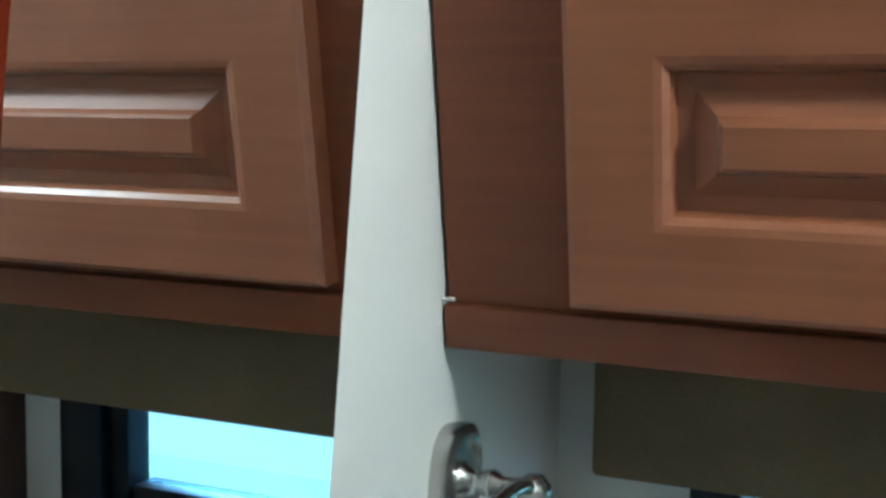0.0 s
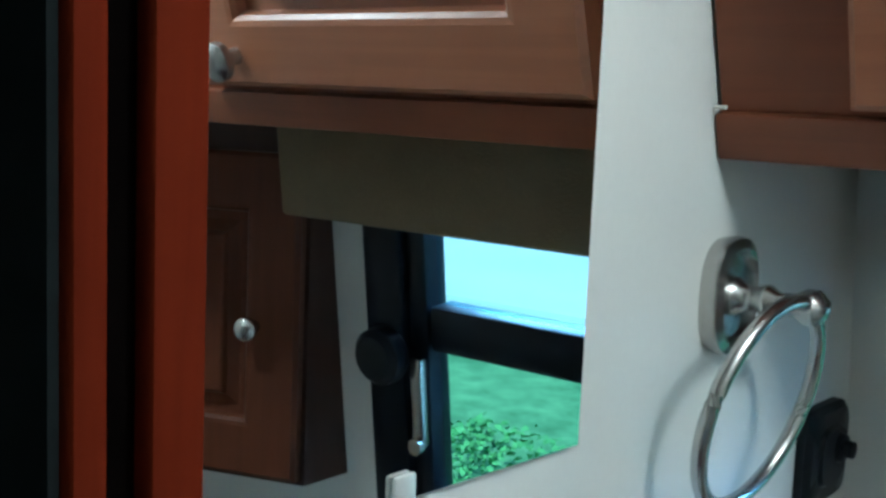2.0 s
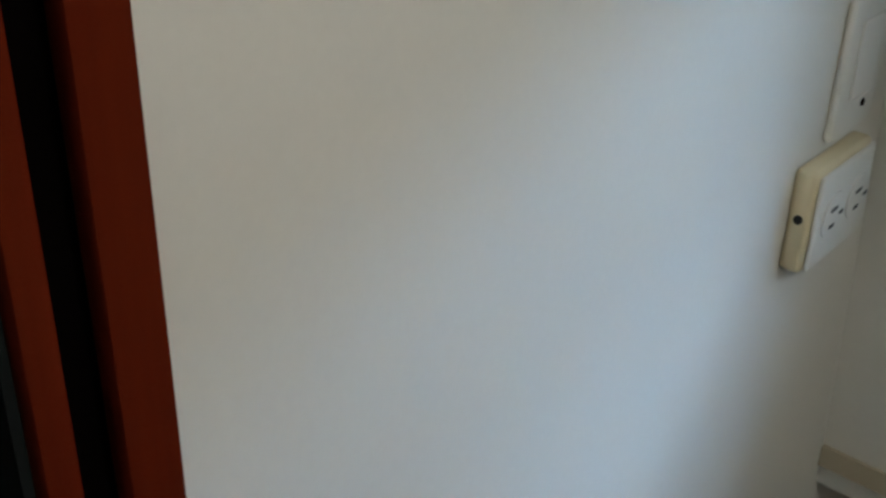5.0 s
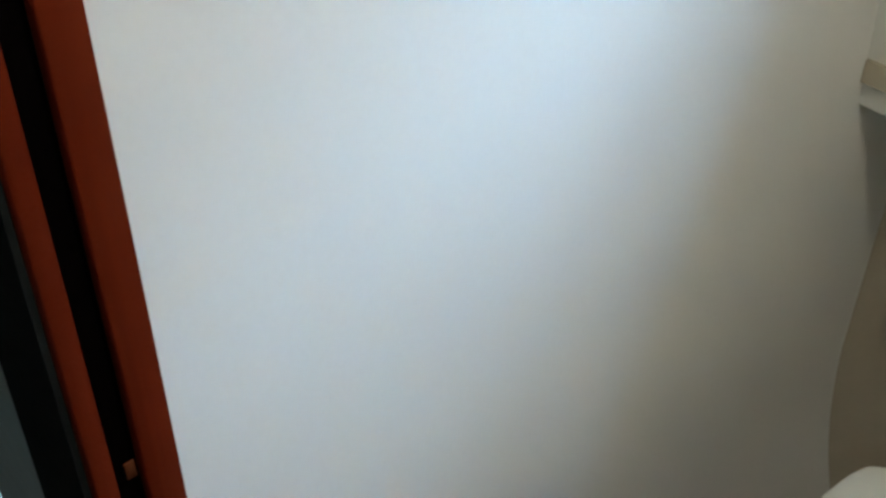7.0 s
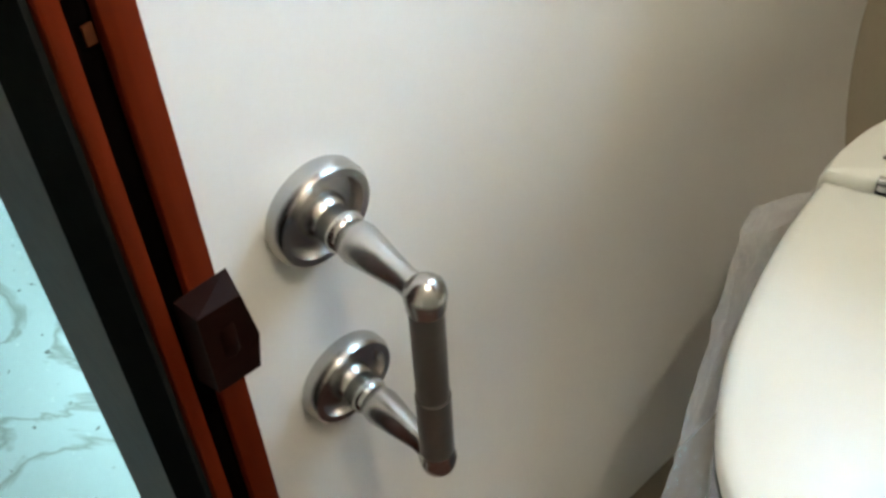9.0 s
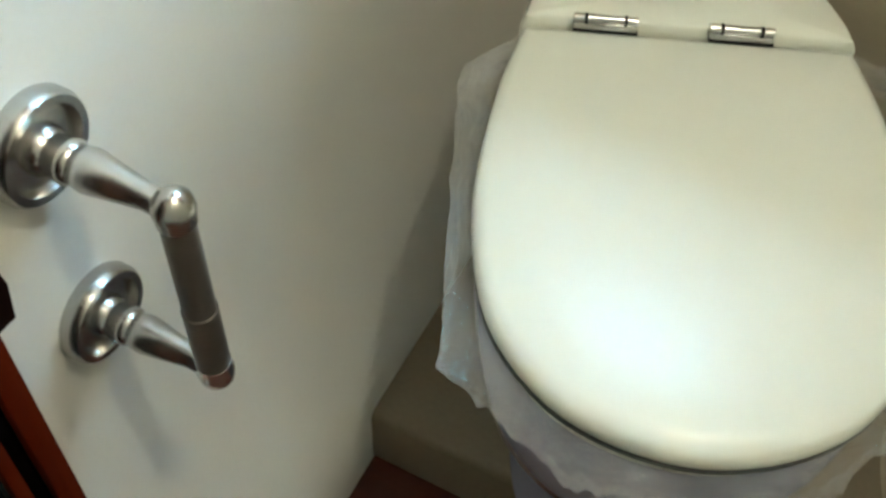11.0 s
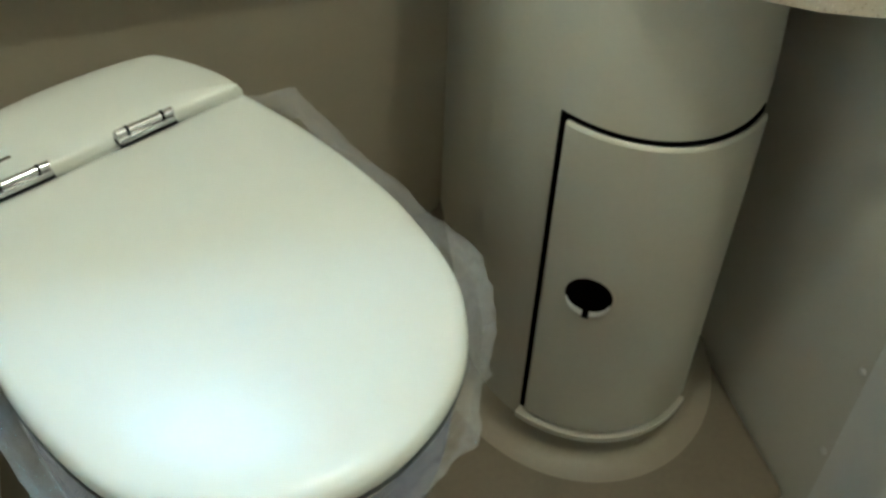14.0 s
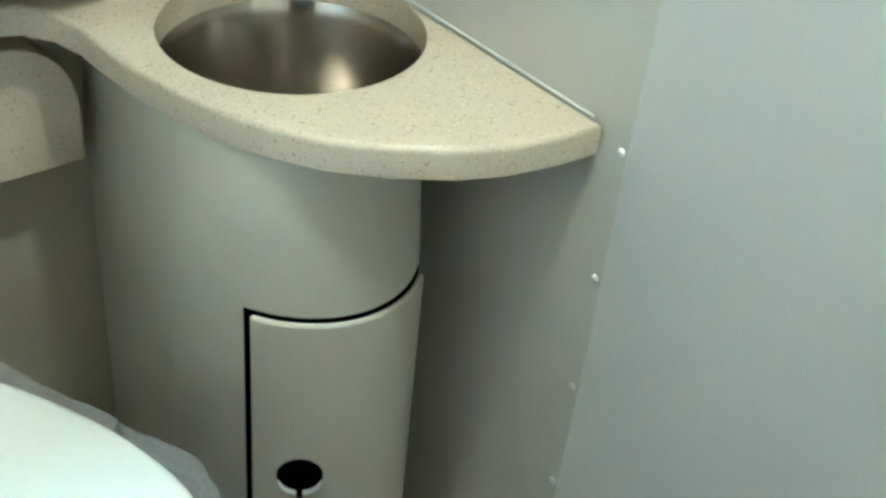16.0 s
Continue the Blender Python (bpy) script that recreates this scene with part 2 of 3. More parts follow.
def lathe(profile, m=None, steps=32, bm=None):
    """A turned body: (radius, height) pairs round the local z axis, laid by m."""
    out, m = bm or bmesh.new(), m or Matrix()
    rings = []
    for r, h in profile:
        if r < 1e-6:
            rings.append([out.verts.new(m @ Vector((0, 0, h)))])
        else:
            rings.append([out.verts.new(m @ Vector((r * math.cos(a), r * math.sin(a), h))) for a in (2 * math.pi * k / steps for k in range(steps))])
    for a, c in zip(rings, rings[1:]):
        for k in range(steps):
            n = (k + 1) % steps
            if len(a) == 1 and len(c) == 1:
                continue
            if len(a) == 1:
                out.faces.new((a[0], c[k], c[n]))
            elif len(c) == 1:
                out.faces.new((a[k], a[n], c[0]))
            else:
                out.faces.new((a[k], a[n], c[n], c[k]))
    return out


def loft(loops, close=True, caps=(True, True), bm=None):
    """Skin a list of closed loops with equal counts of points."""
    out = bm or bmesh.new()
    rings = [[out.verts.new(p) for p in loop] for loop in loops]
    n = len(rings[0])
    for a, c in zip(rings, rings[1:]):
        for k in range(n if close else n - 1):
            j = (k + 1) % n
            out.faces.new((a[k], a[j], c[j], c[k]))
    if caps[0]:
        out.faces.new(rings[0])
    if caps[1]:
        out.faces.new(rings[-1])
    return out


def tube(points, radius, steps=12, ring=False, bm=None):
    out, pts = bm or bmesh.new(), [Vector(p) for p in points]
    loops, n = [], len(pts)
    up = Vector((0.3, 0.2, 1)).normalized()
    for k in range(n):
        d = (pts[(k + 1) % n] - pts[k - 1]) if ring else (pts[min(k + 1, n - 1)] - pts[max(k - 1, 0)])
        d.normalize()
        s = d.cross(up).normalized()
        w = s.cross(d)
        r = radius[k] if isinstance(radius, (list, tuple)) else radius
        loops.append([pts[k] + r * (math.cos(a) * s + math.sin(a) * w) for a in (2 * math.pi * i / steps for i in range(steps))])
    if ring:
        loops.append(loops[0])
        loft(loops, caps=(False, False), bm=out)
        bmesh.ops.remove_doubles(out, verts=out.verts, dist=1e-6)
        return out
    return loft(loops, bm=out)


def smooth_loop(points, count):
    """A closed Catmull-Rom curve through a few plan points."""
    pts, out, n = [Vector(p) for p in points], [], len(points)
    for k in range(count):
        u = k * n / count
        i, f = int(u), u - int(u)
        a, b, c, d = (pts[(i + j) % n] for j in (-1, 0, 1, 2))
        out.append(0.5 * ((2 * b) + (c - a) * f + (2 * a - 5 * b + 4 * c - d) * f * f + (3 * b - a - 3 * c + d) * f ** 3))
    return out


def slab(outline, z0, z1, bevel=0.0, bm=None):
    out = bm or bmesh.new()
    low = [out.verts.new((p[0], p[1], z0)) for p in outline]
    face = out.faces.new(low)
    top = bmesh.ops.extrude_face_region(out, geom=[face])
    verts = [v for v in top["geom"] if isinstance(v, bmesh.types.BMVert)]
    for v in verts:
        v.co.z = z1
    if bevel:
        edges = [e for e in out.edges if all(v in verts for v in e.verts)]
        bmesh.ops.bevel(out, geom=edges, offset=bevel, segments=3, affect="EDGES", profile=0.5)
    return out


def bool_cut(ob, cutter):
    """Cut a hole through a mesh once, leaving no modifier."""
    mod = ob.modifiers.new("cut", "BOOLEAN")
    mod.object, mod.solver = cutter, "EXACT"
    me = bpy.data.meshes.new_from_object(ob.evaluated_get(bpy.context.evaluated_depsgraph_get()))
    ob.modifiers.clear()
    ob.data = me
    bpy.data.objects.remove(cutter)
    return ob


# ---- the setting ----
FLOOR = -0.05
TOP = 1.93
EAST = 0.866
TILT = math.degrees(math.atan(0.125))
NORTH = pose(0, 0.02, 1.112, TILT)  # the window wall leans inwards towards the ceiling


def structure(name, bm, mat, label, category, parent=None):
    return tagged(part(name, bm, mat, parent), label, category, kind="structure")


structure("wall_west", box((-0.03, -0.5932, FLOOR), (0, 0.30, TOP)), WALL, "off-white vinyl wall with mirror and towel ring", "wall")
structure("wall_west_south", box((-0.03, -1.75, FLOOR), (0, -1.26, TOP)), WALL, "off-white vinyl wall beside the doorway", "wall")
structure("wall_west_header", box((-0.03, -1.26, 1.83), (0, -0.5932, TOP)), WALL, "off-white wall above the doorway", "wall")
structure("wall_east", box((EAST, -1.75, FLOOR), (EAST + 0.03, 0.30, TOP)), WALL, "off-white vinyl wall with screw caps", "wall")
structure("wall_south", box((0, -1.78, FLOOR), (EAST, -1.75, TOP)), WALL, "plain off-white vinyl wall", "wall")
structure("ceiling", box((-0.03, -1.78, TOP), (EAST + 0.03, 0.30, TOP + 0.03)), CEIL, "white panelled caravan ceiling", "ceiling")
structure("floor", box((0.0, -1.75, FLOOR - 0.03), (EAST, 0.30, FLOOR)), REDFLOOR, "dark red wood-look bathroom floor", "floor")
# the leaning window wall, pieced round the window opening; local z runs up the wall
WX0, WX1, WZ0, WZ1 = 0.095, 0.455, -0.06, 0.33
bm = bmesh.new()
box((-0.002, 0, WZ0), (WX0, 0.035, WZ1), bm=bm)
box((WX1, 0, WZ0), (EAST, 0.035, WZ1), bm=bm)
box((-0.002, 0, WZ1), (EAST, 0.035, 0.86), bm=bm)
box((-0.002, 0, -0.40), (EAST, 0.035, WZ0), bm=bm)
ob = structure("wall_north", bm, WALL, "off-white leaning wall with a window", "wall")
ob.matrix_world = NORTH
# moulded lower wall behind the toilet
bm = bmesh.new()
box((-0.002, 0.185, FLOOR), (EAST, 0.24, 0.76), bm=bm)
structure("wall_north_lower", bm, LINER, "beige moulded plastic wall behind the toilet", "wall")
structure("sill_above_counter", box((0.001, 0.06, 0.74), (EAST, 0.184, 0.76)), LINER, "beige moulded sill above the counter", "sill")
# a thin moulded liner sheet over the east wall, edged by a row of screw caps
structure("wall_liner_east", box((EAST - 0.0008, -0.323, FLOOR), (EAST - 0.0001, 0.184, 0.86)), LINER_PALE, "beige moulded liner sheet on the wall", "wall liner")
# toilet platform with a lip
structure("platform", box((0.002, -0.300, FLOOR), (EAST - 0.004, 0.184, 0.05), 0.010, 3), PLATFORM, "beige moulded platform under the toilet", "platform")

# coved moulding between the west wall and the platform
cove = [(-0.001, FLOOR), (0.084, FLOOR), (0.084, 0.05)] + [(-0.0005 + 0.0845 * (1 - k / 16) ** 2.4, 0.05 + 0.37 * k / 16) for k in range(1, 17)] + [(-0.001, 0.42)]
structure("wall_cove", loft([[(x, y, z) for x, z in cove] for y in (-0.5928, 0.184)]), WALL, "off-white moulded cove along the wall foot", "moulding")

# hall beyond the doorway
structure("hall_floor", box((-1.62, -2.2, FLOOR - 0.03), (0.0, 0.9, FLOOR)), VINYL, "pale marble-patterned vinyl hall floor", "floor")
structure("hall_wall_west", box((-1.65, -2.2, FLOOR), (-1.62, 0.9, TOP)), HALLWOOD, "dark wood-panelled hall wall", "wall")
structure("hall_wall_north", box((-1.65, 0.9, FLOOR), (0.0, 0.93, TOP)), HALLWOOD, "dark wood-panelled hall wall", "wall")
structure("hall_wall_south", box((-1.65, -2.23, FLOOR), (0.0, -2.2, TOP)), HALLWOOD, "dark wood-panelled hall wall", "wall")
structure("hall_wall_east_north", box((-0.03, 0.305, FLOOR), (0.0, 0.9, TOP)), HALLWOOD, "dark wood-panelled hall wall", "wall")
structure("hall_wall_east_south", box((-0.03, -2.2, FLOOR), (0.0, -1.75, TOP)), HALLWOOD, "dark wood-panelled hall wall", "wall")
structure("hall_ceiling", box((-1.65, -2.23, TOP), (-0.03, 0.93, TOP + 0.03)), CEIL, "white hall ceiling", "ceiling")

# outdoors
GROUND = -0.85
n = 60
bm = bmesh.new()
bmesh.ops.create_grid(bm, x_segments=n, y_segments=n, size=300)
for v in bm.verts:
    v.co.z = GROUND + 0.25 * noise.noise(v.co * 0.02)
structure("ground", bm, GRASS, "green lawn outside the window", "lawn")
# added pale sheet whose colour gives the washed-out brightness in the upper pane
structure("far_glare_sheet", slab([(-180, 13.6), (180, 3.2), (180, 285), (-180, 285)], GROUND + 0.05, GROUND + 0.32), FAR_GLARE, "pale sheet standing in for the glare beyond the lawn", "road")

# broad-leaved weeds in the lawn
rnd = random.Random(5)
bm = bmesh.new()
for k in range(520):
    a, d = rnd.uniform(0, 6.283), abs(rnd.gauss(0, 0.45))
    c = Vector((3.75 + d * math.cos(a), 4.55 + d * math.sin(a), GROUND + 0.1 + rnd.uniform(0.05, 0.34) * max(0.15, 1 - d)))
    turn = Euler((rnd.uniform(-0.7, 0.7), rnd.uniform(-0.7, 0.7), rnd.uniform(0, 6.28))).to_matrix()
    w, l = rnd.uniform(0.012, 0.028), rnd.uniform(0.03, 0.065)
    bm.faces.new([bm.verts.new(c + turn @ Vector(p)) for p in ((0, 0, 0), (w, l * 0.4, 0.01), (w * 0.6, l * 0.8, 0.005), (0, l, -0.01), (-w * 0.6, l * 0.8, 0.005), (-w, l * 0.4, 0.01))])
tagged(part("weeds", bm, LEAF), "clump of broad-leaved green weeds on the lawn", "weeds", kind="stuff")

# ---- window ----
window = tagged(base("window_1", NORTH), "black-framed sliding window with a crank latch", "window", kind="structure")
F = 0.035
part("window_frame", box((WX0, -0.012, WZ0), (WX0 + F, 0.034, WZ1), 0.004), FRAME, window)
part("window_frame", box((WX1 - 0.045, -0.012, WZ0), (WX1, 0.034, WZ1), 0.004), FRAME, window)
part("window_frame", box((WX0 + F, -0.012, WZ0), (WX1 - 0.045, 0.034, WZ0 + F), 0.004), FRAME, window)
part("window_frame", box((WX0 + F, -0.012, WZ1 - F), (WX1 - 0.045, 0.034, WZ1), 0.004), FRAME, window)
part("sash_stile", box((WX1 - 0.068, -0.004, WZ0 + F), (WX1 - 0.046, 0.026, WZ1 - F), 0.004), FRAME, window)
part("sash_bar", box((WX0 + F, -0.002, 0.120), (WX1 - 0.069, 0.028, 0.162), 0.004), FRAME, window)
part("pane", box((WX0 + F, 0.012, 0.162), (WX1 - 0.069, 0.015, WZ1 - F)), GLASS, window).visible_shadow = False
part("pane", box((WX0 + F, 0.012, WZ0 + F), (WX1 - 0.069, 0.015, 0.120)), GLASS, window).visible_shadow = False
part("crank_knob", lathe([(0, 0), (0.024, 0), (0.027, 0.006), (0.026, 0.018), (0.02, 0.024), (0, 0.025)], pose(WX1 - 0.028, -0.012, 0.115, 90)), BLACK, window)
part("latch_bar", box((WX1 - 0.066, -0.014, 0.03), (WX1 - 0.052, -0.004, 0.115), 0.003), STEEL, window)
part("latch_pivot", lathe([(0, 0), (0.008, 0), (0.008, 0.006), (0, 0.008)], pose(WX1 - 0.059, -0.013, 0.032, 90), 16), STEEL, window)

# ---- overhead cabinet, its front leaning with the wall ----
oc = tagged(base("overhead_cabinet", pose(0, -0.226, 1.456, 17.2)), "cherry-stained overhead cabinet with raised-panel doors", "cabinet")
part("face_frame", box((0.002, 0, -0.006), (EAST - 0.004, 0.018, 0.26), 0.001, 1), CHERRY_FRAME, oc)
part("trim", box((0.001, -0.006, -0.024), (EAST - 0.004, 0.016, 0.001), 0.002), CHERRY_FRAME, oc)
part("bottom_panel", box((0.002, 0.0165, -0.012), (EAST - 0.004, 0.17, -0.004)), CHERRY_FRAME, oc)


def raised_door(parent, x0, x1, z0, z1, depth, stile, rail, mat, y=0.0):
    """A frame-and-panel door: bevelled frame, sunken moulding, raised field."""
    def ring(inset_x, inset_z, yy):
        return [(x0 + inset_x, yy, z0 + inset_z), (x1 - inset_x, yy, z0 + inset_z), (x1 - inset_x, yy, z1 - inset_z), (x0 + inset_x, yy, z1 - inset_z)]
    f, d = y - depth, 0.009
    rows = [ring(0, 0, y), ring(0, 0, f + 0.004), ring(0.004, 0.004, f), ring(stile - 0.002, rail - 0.002, f), ring(stile + 0.002, rail + 0.002, f + 0.001), ring(stile + 0.005, rail + 0.005, f + 0.004),
            ring(stile + 0.007, rail + 0.007, f + d + 0.002), ring(stile + 0.015, rail + 0.015, f + d + 0.003), ring(stile + 0.026, rail + 0.026, f + 0.006), ring(stile + 0.028, rail + 0.028, f + 0.001), ring(stile + 0.030, rail + 0.030, f)]
    return part("door", loft(rows), mat, parent, smooth=False)


def knob(parent, x, y, z, r=0.011):
    return part("knob", lathe([(0, 0), (0.006, 0), (0.005, 0.01), (r, 0.014), (r, 0.02), (r * 0.6, 0.024), (0, 0.025)], pose(x, y, z, 90), 24), NICKEL, parent, "round satin nickel knob")


d1 = raised_door(oc, 0.075, 0.402, 0.008, 0.175, 0.018, 0.046, 0.044, CHERRY)
knob(d1, 0.357, -0.018, 0.030, 0.0135)
d2 = raised_door(oc, 0.466, 0.793, 0.008, 0.175, 0.018, 0.046, 0.044, CHERRY)
knob(d2, 0.511, -0.018, 0.030, 0.0135)
structure("soffit", box((0.001, -0.31, 1.705), (EAST - 0.001, -0.05, TOP - 0.001)), WALL, "off-white soffit above the cabinet", "soffit")

# ---- small wall cabinet beside the window ----
mc = tagged(base("wall_cabinet", pose(0, 0, 0)), "dark cherry angled wall cabinet with a raised-panel door", "cabinet")
part("body", slab([(0.503, -0.036), (0.842, -0.160), (EAST - 0.001, -0.160), (EAST - 0.001, 0.045), (0.503, 0.045)], 1.086, 1.43, 0.002), DARKWOOD, mc)
d3 = raised_door(mc, 0.004, 0.356, 0.006, 0.314, 0.014, 0.05, 0.05, CHERRY_DARK)
d3.matrix_local = pose(0.5025, -0.0370, 1.086, 0, 0, math.degrees(math.atan2(-0.124, 0.343)))
knob(d3, 0.048, -0.014, 0.152)

# ---- valance over the window ----
va = tagged(base("window_valance", NORTH), "dark olive-brown fabric-covered window valance", "valance")
part("front_board", box((0.040, -0.055, 0.242), (0.512, -0.043, 0.345), 0.004), FABRIC, va)
for vx in (0.041, 0.499):
    part("side_return", box((vx, -0.0428, 0.243), (vx + 0.012, -0.001, 0.344), 0.003), FABRIC, va)

# ---- mirror and its clips ----
mi = tagged(base("wall_mirror", pose(0, 0, 0)), "frameless wall mirror with polished edges", "mirror")
part("mirror_glass", loft([[(x, -0.5865, 1.3135), (x, -0.349, 1.3060), (x, -0.349, 1.80), (x, -0.5865, 1.80)] for x in (0.0005, 0.005)]), MIRROR, mi, smooth=False)
clip = part("mirror_clip", box((0.0002, -0.475, 1.299), (0.0052, -0.463, 1.3145), 0.001), CLEARCLIP, mi, "clear plastic mirror clip with a screw")
part("lip", box((0.0052, -0.475, 1.306), (0.0080, -0.463, 1.3205), 0.0015), CLEARCLIP, clip)
part("screw", lathe([(0, 0), (0.0023, 0), (0.0020, 0.0015), (0, 0.002)], pose(0.0050, -0.4675, 1.3025, 0, 90, 0), 14), BLACK, clip)

# ---- towel ring ----
tr = tagged(base("towel_ring", pose(0, -0.207, 1.359)), "brushed nickel towel ring on an oblong wall plate", "towel ring")


def oval(hy, hz, x, count=40, power=2.6):
    out = []
    for k in range(count):
        a = 2 * math.pi * k / count
        c, s = math.cos(a), math.sin(a)
        out.append((x, hy * abs(c) ** (2 / power) * (1 if c > 0 else -1), hz * abs(s) ** (2 / power) * (1 if s > 0 else -1)))
    return out


part("wall_plate", loft([oval(0.025, 0.031, 0.0), oval(0.026, 0.032, 0.006), oval(0.025, 0.031, 0.010), oval(0.0205, 0.026, 0.0122), oval(0.019, 0.0245, 0.0115), oval(0.0165, 0.022, 0.0070), oval(0.004, 0.004, 0.0065)]), NICKEL, tr)
side = pose(0.006, 0, 0, 0, 90, 0)
part("post", lathe([(0.010, 0), (0.011, 0.004), (0.008, 0.008), (0.0065, 0.014), (0.0085, 0.020), (0.0085, 0.022), (0.0055, 0.027), (0.006, 0.036), (0.0095, 0.042), (0.0095, 0.048), (0.005, 0.053), (0, 0.054)], side, 24), NICKEL, tr)
K = Vector((0.050, -0.013, 0.004))
dv, hv = Vector((-0.219, -0.175, -0.960)).normalized(), Vector((0.0, -0.984, 0.180))
hv = (hv - dv * hv.dot(dv)).normalized()
part("ring", tube([K + 0.056 * dv + 0.056 * (math.cos(a) * dv + math.sin(a) * hv) for a in (2 * math.pi * k / 64 for k in range(64))], 0.0042, 12, True), NICKEL, tr)

# ---- plates on the wall near the window ----
jack = tagged(base("antenna_plate", pose(0, -0.052, 1.238)), "square black plastic wall plate with a round knob", "wall plate")
part("plate", loft([oval(0.033, 0.033, 0.0, 48, 7), oval(0.033, 0.033, 0.006, 48, 7), oval(0.029, 0.029, 0.010, 48, 6), oval(0.020, 0.020, 0.0105, 48, 4), oval(0.018, 0.018, 0.013, 48, 4), oval(0.002, 0.002, 0.0133, 48, 2)]), BLACK, jack)
part("knob", lathe([(0.010, 0), (0.009, 0.004), (0.006, 0.005), (0.0055, 0.010), (0, 0.011)], pose(0.0125, 0.008, 0.004, 0, 90, 0), 24), BLACK, jack)

sw = tagged(base("light_switch", pose(0, -0.044, 1.128)), "white plastic switch plate with two rockers", "switch")
part("plate", box((0.0, -0.030, -0.047), (0.006, 0.030, 0.045), 0.003, 3), PLATE, sw)
part("rocker", box((0.006, -0.016, -0.022), (0.0085, 0.016, 0.030), 0.002), PLATE, sw)
part("screw", lathe([(0, 0), (0.003, 0), (0.002, 0.001), (0, 0.001)], pose(0.006, 0.010, -0.030, 0, 90, 0), 12), BROWN, sw)

ou = tagged(base("power_outlet", pose(0, -0.070, 1.040)), "thick ivory surface-mounted power outlet", "outlet")
part("box_body", box((0.0, -0.036, -0.036), (0.015, 0.046, 0.035), 0.004, 3), IVORY, ou, "yellowed ivory side")
part("face", box((0.0152, -0.033, -0.033), (0.019, 0.044, 0.032), 0.0025, 3), PLATE, ou)
for yy in (-0.011, 0.025):
    sk = part("socket", lathe([(0.016, 0), (0.016, 0.0015), (0.014, 0.0022), (0, 0.0022)], pose(0.019, yy, 0, 0, 90, 0), 24), PLATE, ou)
    for dz, dy, h in ((0.006, -0.004, 0.0045), (-0.006, -0.004, 0.0035), (0.0, 0.008, 0.003)):
        part("slot", box((0.0205, yy + dy - h, dz - 0.0012), (0.0216, yy + dy + h, dz + 0.0012)), BLACK, sk)
part("side_screw", lathe([(0, 0), (0.003, 0), (0.003, 0.0015), (0, 0.0015)], pose(0.008, -0.036, 0.002, 90), 12), BLACK, ou)

# ---- doorway jamb with its groove, and the catch ----
jb = tagged(base("door_jamb", pose(0, 0, 0)), "dark red-stained wooden door jamb with a black groove", "door jamb")
part("inner_strip", box((0.036, -0.6095, FLOOR), (0.045, -0.5925, 1.829), 0.002), JAMBWOOD, jb)
part("groove", box((-0.03, -0.6315, FLOOR), (0.0355, -0.5935, 1.829)), SLOT, jb, "black groove lining")
part("outer_strip", box((0.036, -0.632, FLOOR), (0.045, -0.6220, 1.829), 0.002), JAMBWOOD, jb)
# doorway shade is painted on: near-black reveal, then dim grey casing
part("reveal", box((-0.018, -0.6355, FLOOR), (0.040, -0.6325, 1.829)), REVEAL, jb, "reveal board with deep shade in its colour")
part("casing", box((-0.10, -0.6355, FLOOR), (-0.0185, -0.6325, 1.829)), SHADE_GREY, jb, "pale hall-side casing greyed as in shade")
part("wood_tab", box((0.036, -0.6150, 0.829), (0.0375, -0.6100, 0.839), 0.0005), CHERRY_DARK, jb)
part("far_strip", box((-0.034, -1.26, FLOOR), (0.045, -1.235, 1.829), 0.002), JAMBWOOD, jb)
part("head_strip", box((-0.034, -1.26, 1.83), (0.045, -0.5875, 1.855), 0.002), JAMBWOOD, jb)
ca = tagged(base("door_catch", pose(0.045, -0.599, 0.648)), "dark brown plastic door catch on the jamb", "door catch")
part("body", loft([[(0.0, y, z) for y, z in ((-0.020, -0.034), (0.013, -0.037), (0.0165, -0.01), (0.012, 0.030), (-0.020, 0.031))], [(0.016, y, z) for y, z in ((-0.018, -0.032), (0.009, -0.035), (0.013, -0.01), (0.008, 0.026), (-0.018, 0.029))]]), BROWN, ca, smooth=False)
part("roller", lathe([(0.006, -0.012), (0.007, -0.010), (0.007, 0.010), (0.006, 0.012)], pose(0.011, -0.004, 0.0), 20), BROWN, ca)

# ---- paper holder, mounted upright ----
ph = tagged(base("paper_holder", pose(0, -0.502, -0.010)), "brushed nickel toilet paper holder with an upright roller", "paper holder")
for zz in (0.634, 0.468):
    arm = part("flange", lathe([(0, 0), (0.034, 0), (0.0355, 0.003), (0.0355, 0.010), (0.033, 0.0145), (0.028, 0.0145), (0.026, 0.009), (0.012, 0.010)], pose(0, 0, zz, 0, 90, 0), 40), NICKEL, ph)
    part("arm", lathe([(0.016, 0.008), (0.0155, 0.014), (0.0125, 0.018), (0.0135, 0.027), (0.0138, 0.031), (0.0118, 0.034), (0.0128, 0.038), (0.0135, 0.043), (0.0105, 0.062), (0.0078, 0.079), (0.0085, 0.089)], pose(0, 0, zz, 0, 90, 0), 28), NICKEL, arm)
    part("end_ball", lathe([(0, 0.014), (0.006, 0.0125), (0.0115, 0.006), (0.0125, 0), (0.0115, -0.006), (0.0115, -0.010), (0, -0.010)] if zz > 0.6 else [(0, 0.010), (0.0115, 0.010), (0.0115, 0.004), (0.0125, 0), (0.0115, -0.008), (0.007, -0.013), (0, -0.014)], pose(0.096, 0, zz), 28), NICKEL, arm)
part("roller", lathe([(0, 0), (0.0112, 0), (0.0112, 0.060), (0.0103, 0.061), (0.0103, 0.146), (0, 0.146)], pose(0.096, 0, 0.478), 28), material("grey_roller", (0.16, 0.15, 0.135), 0.35, 0.7, grain=200), ph, "grey spring roller")

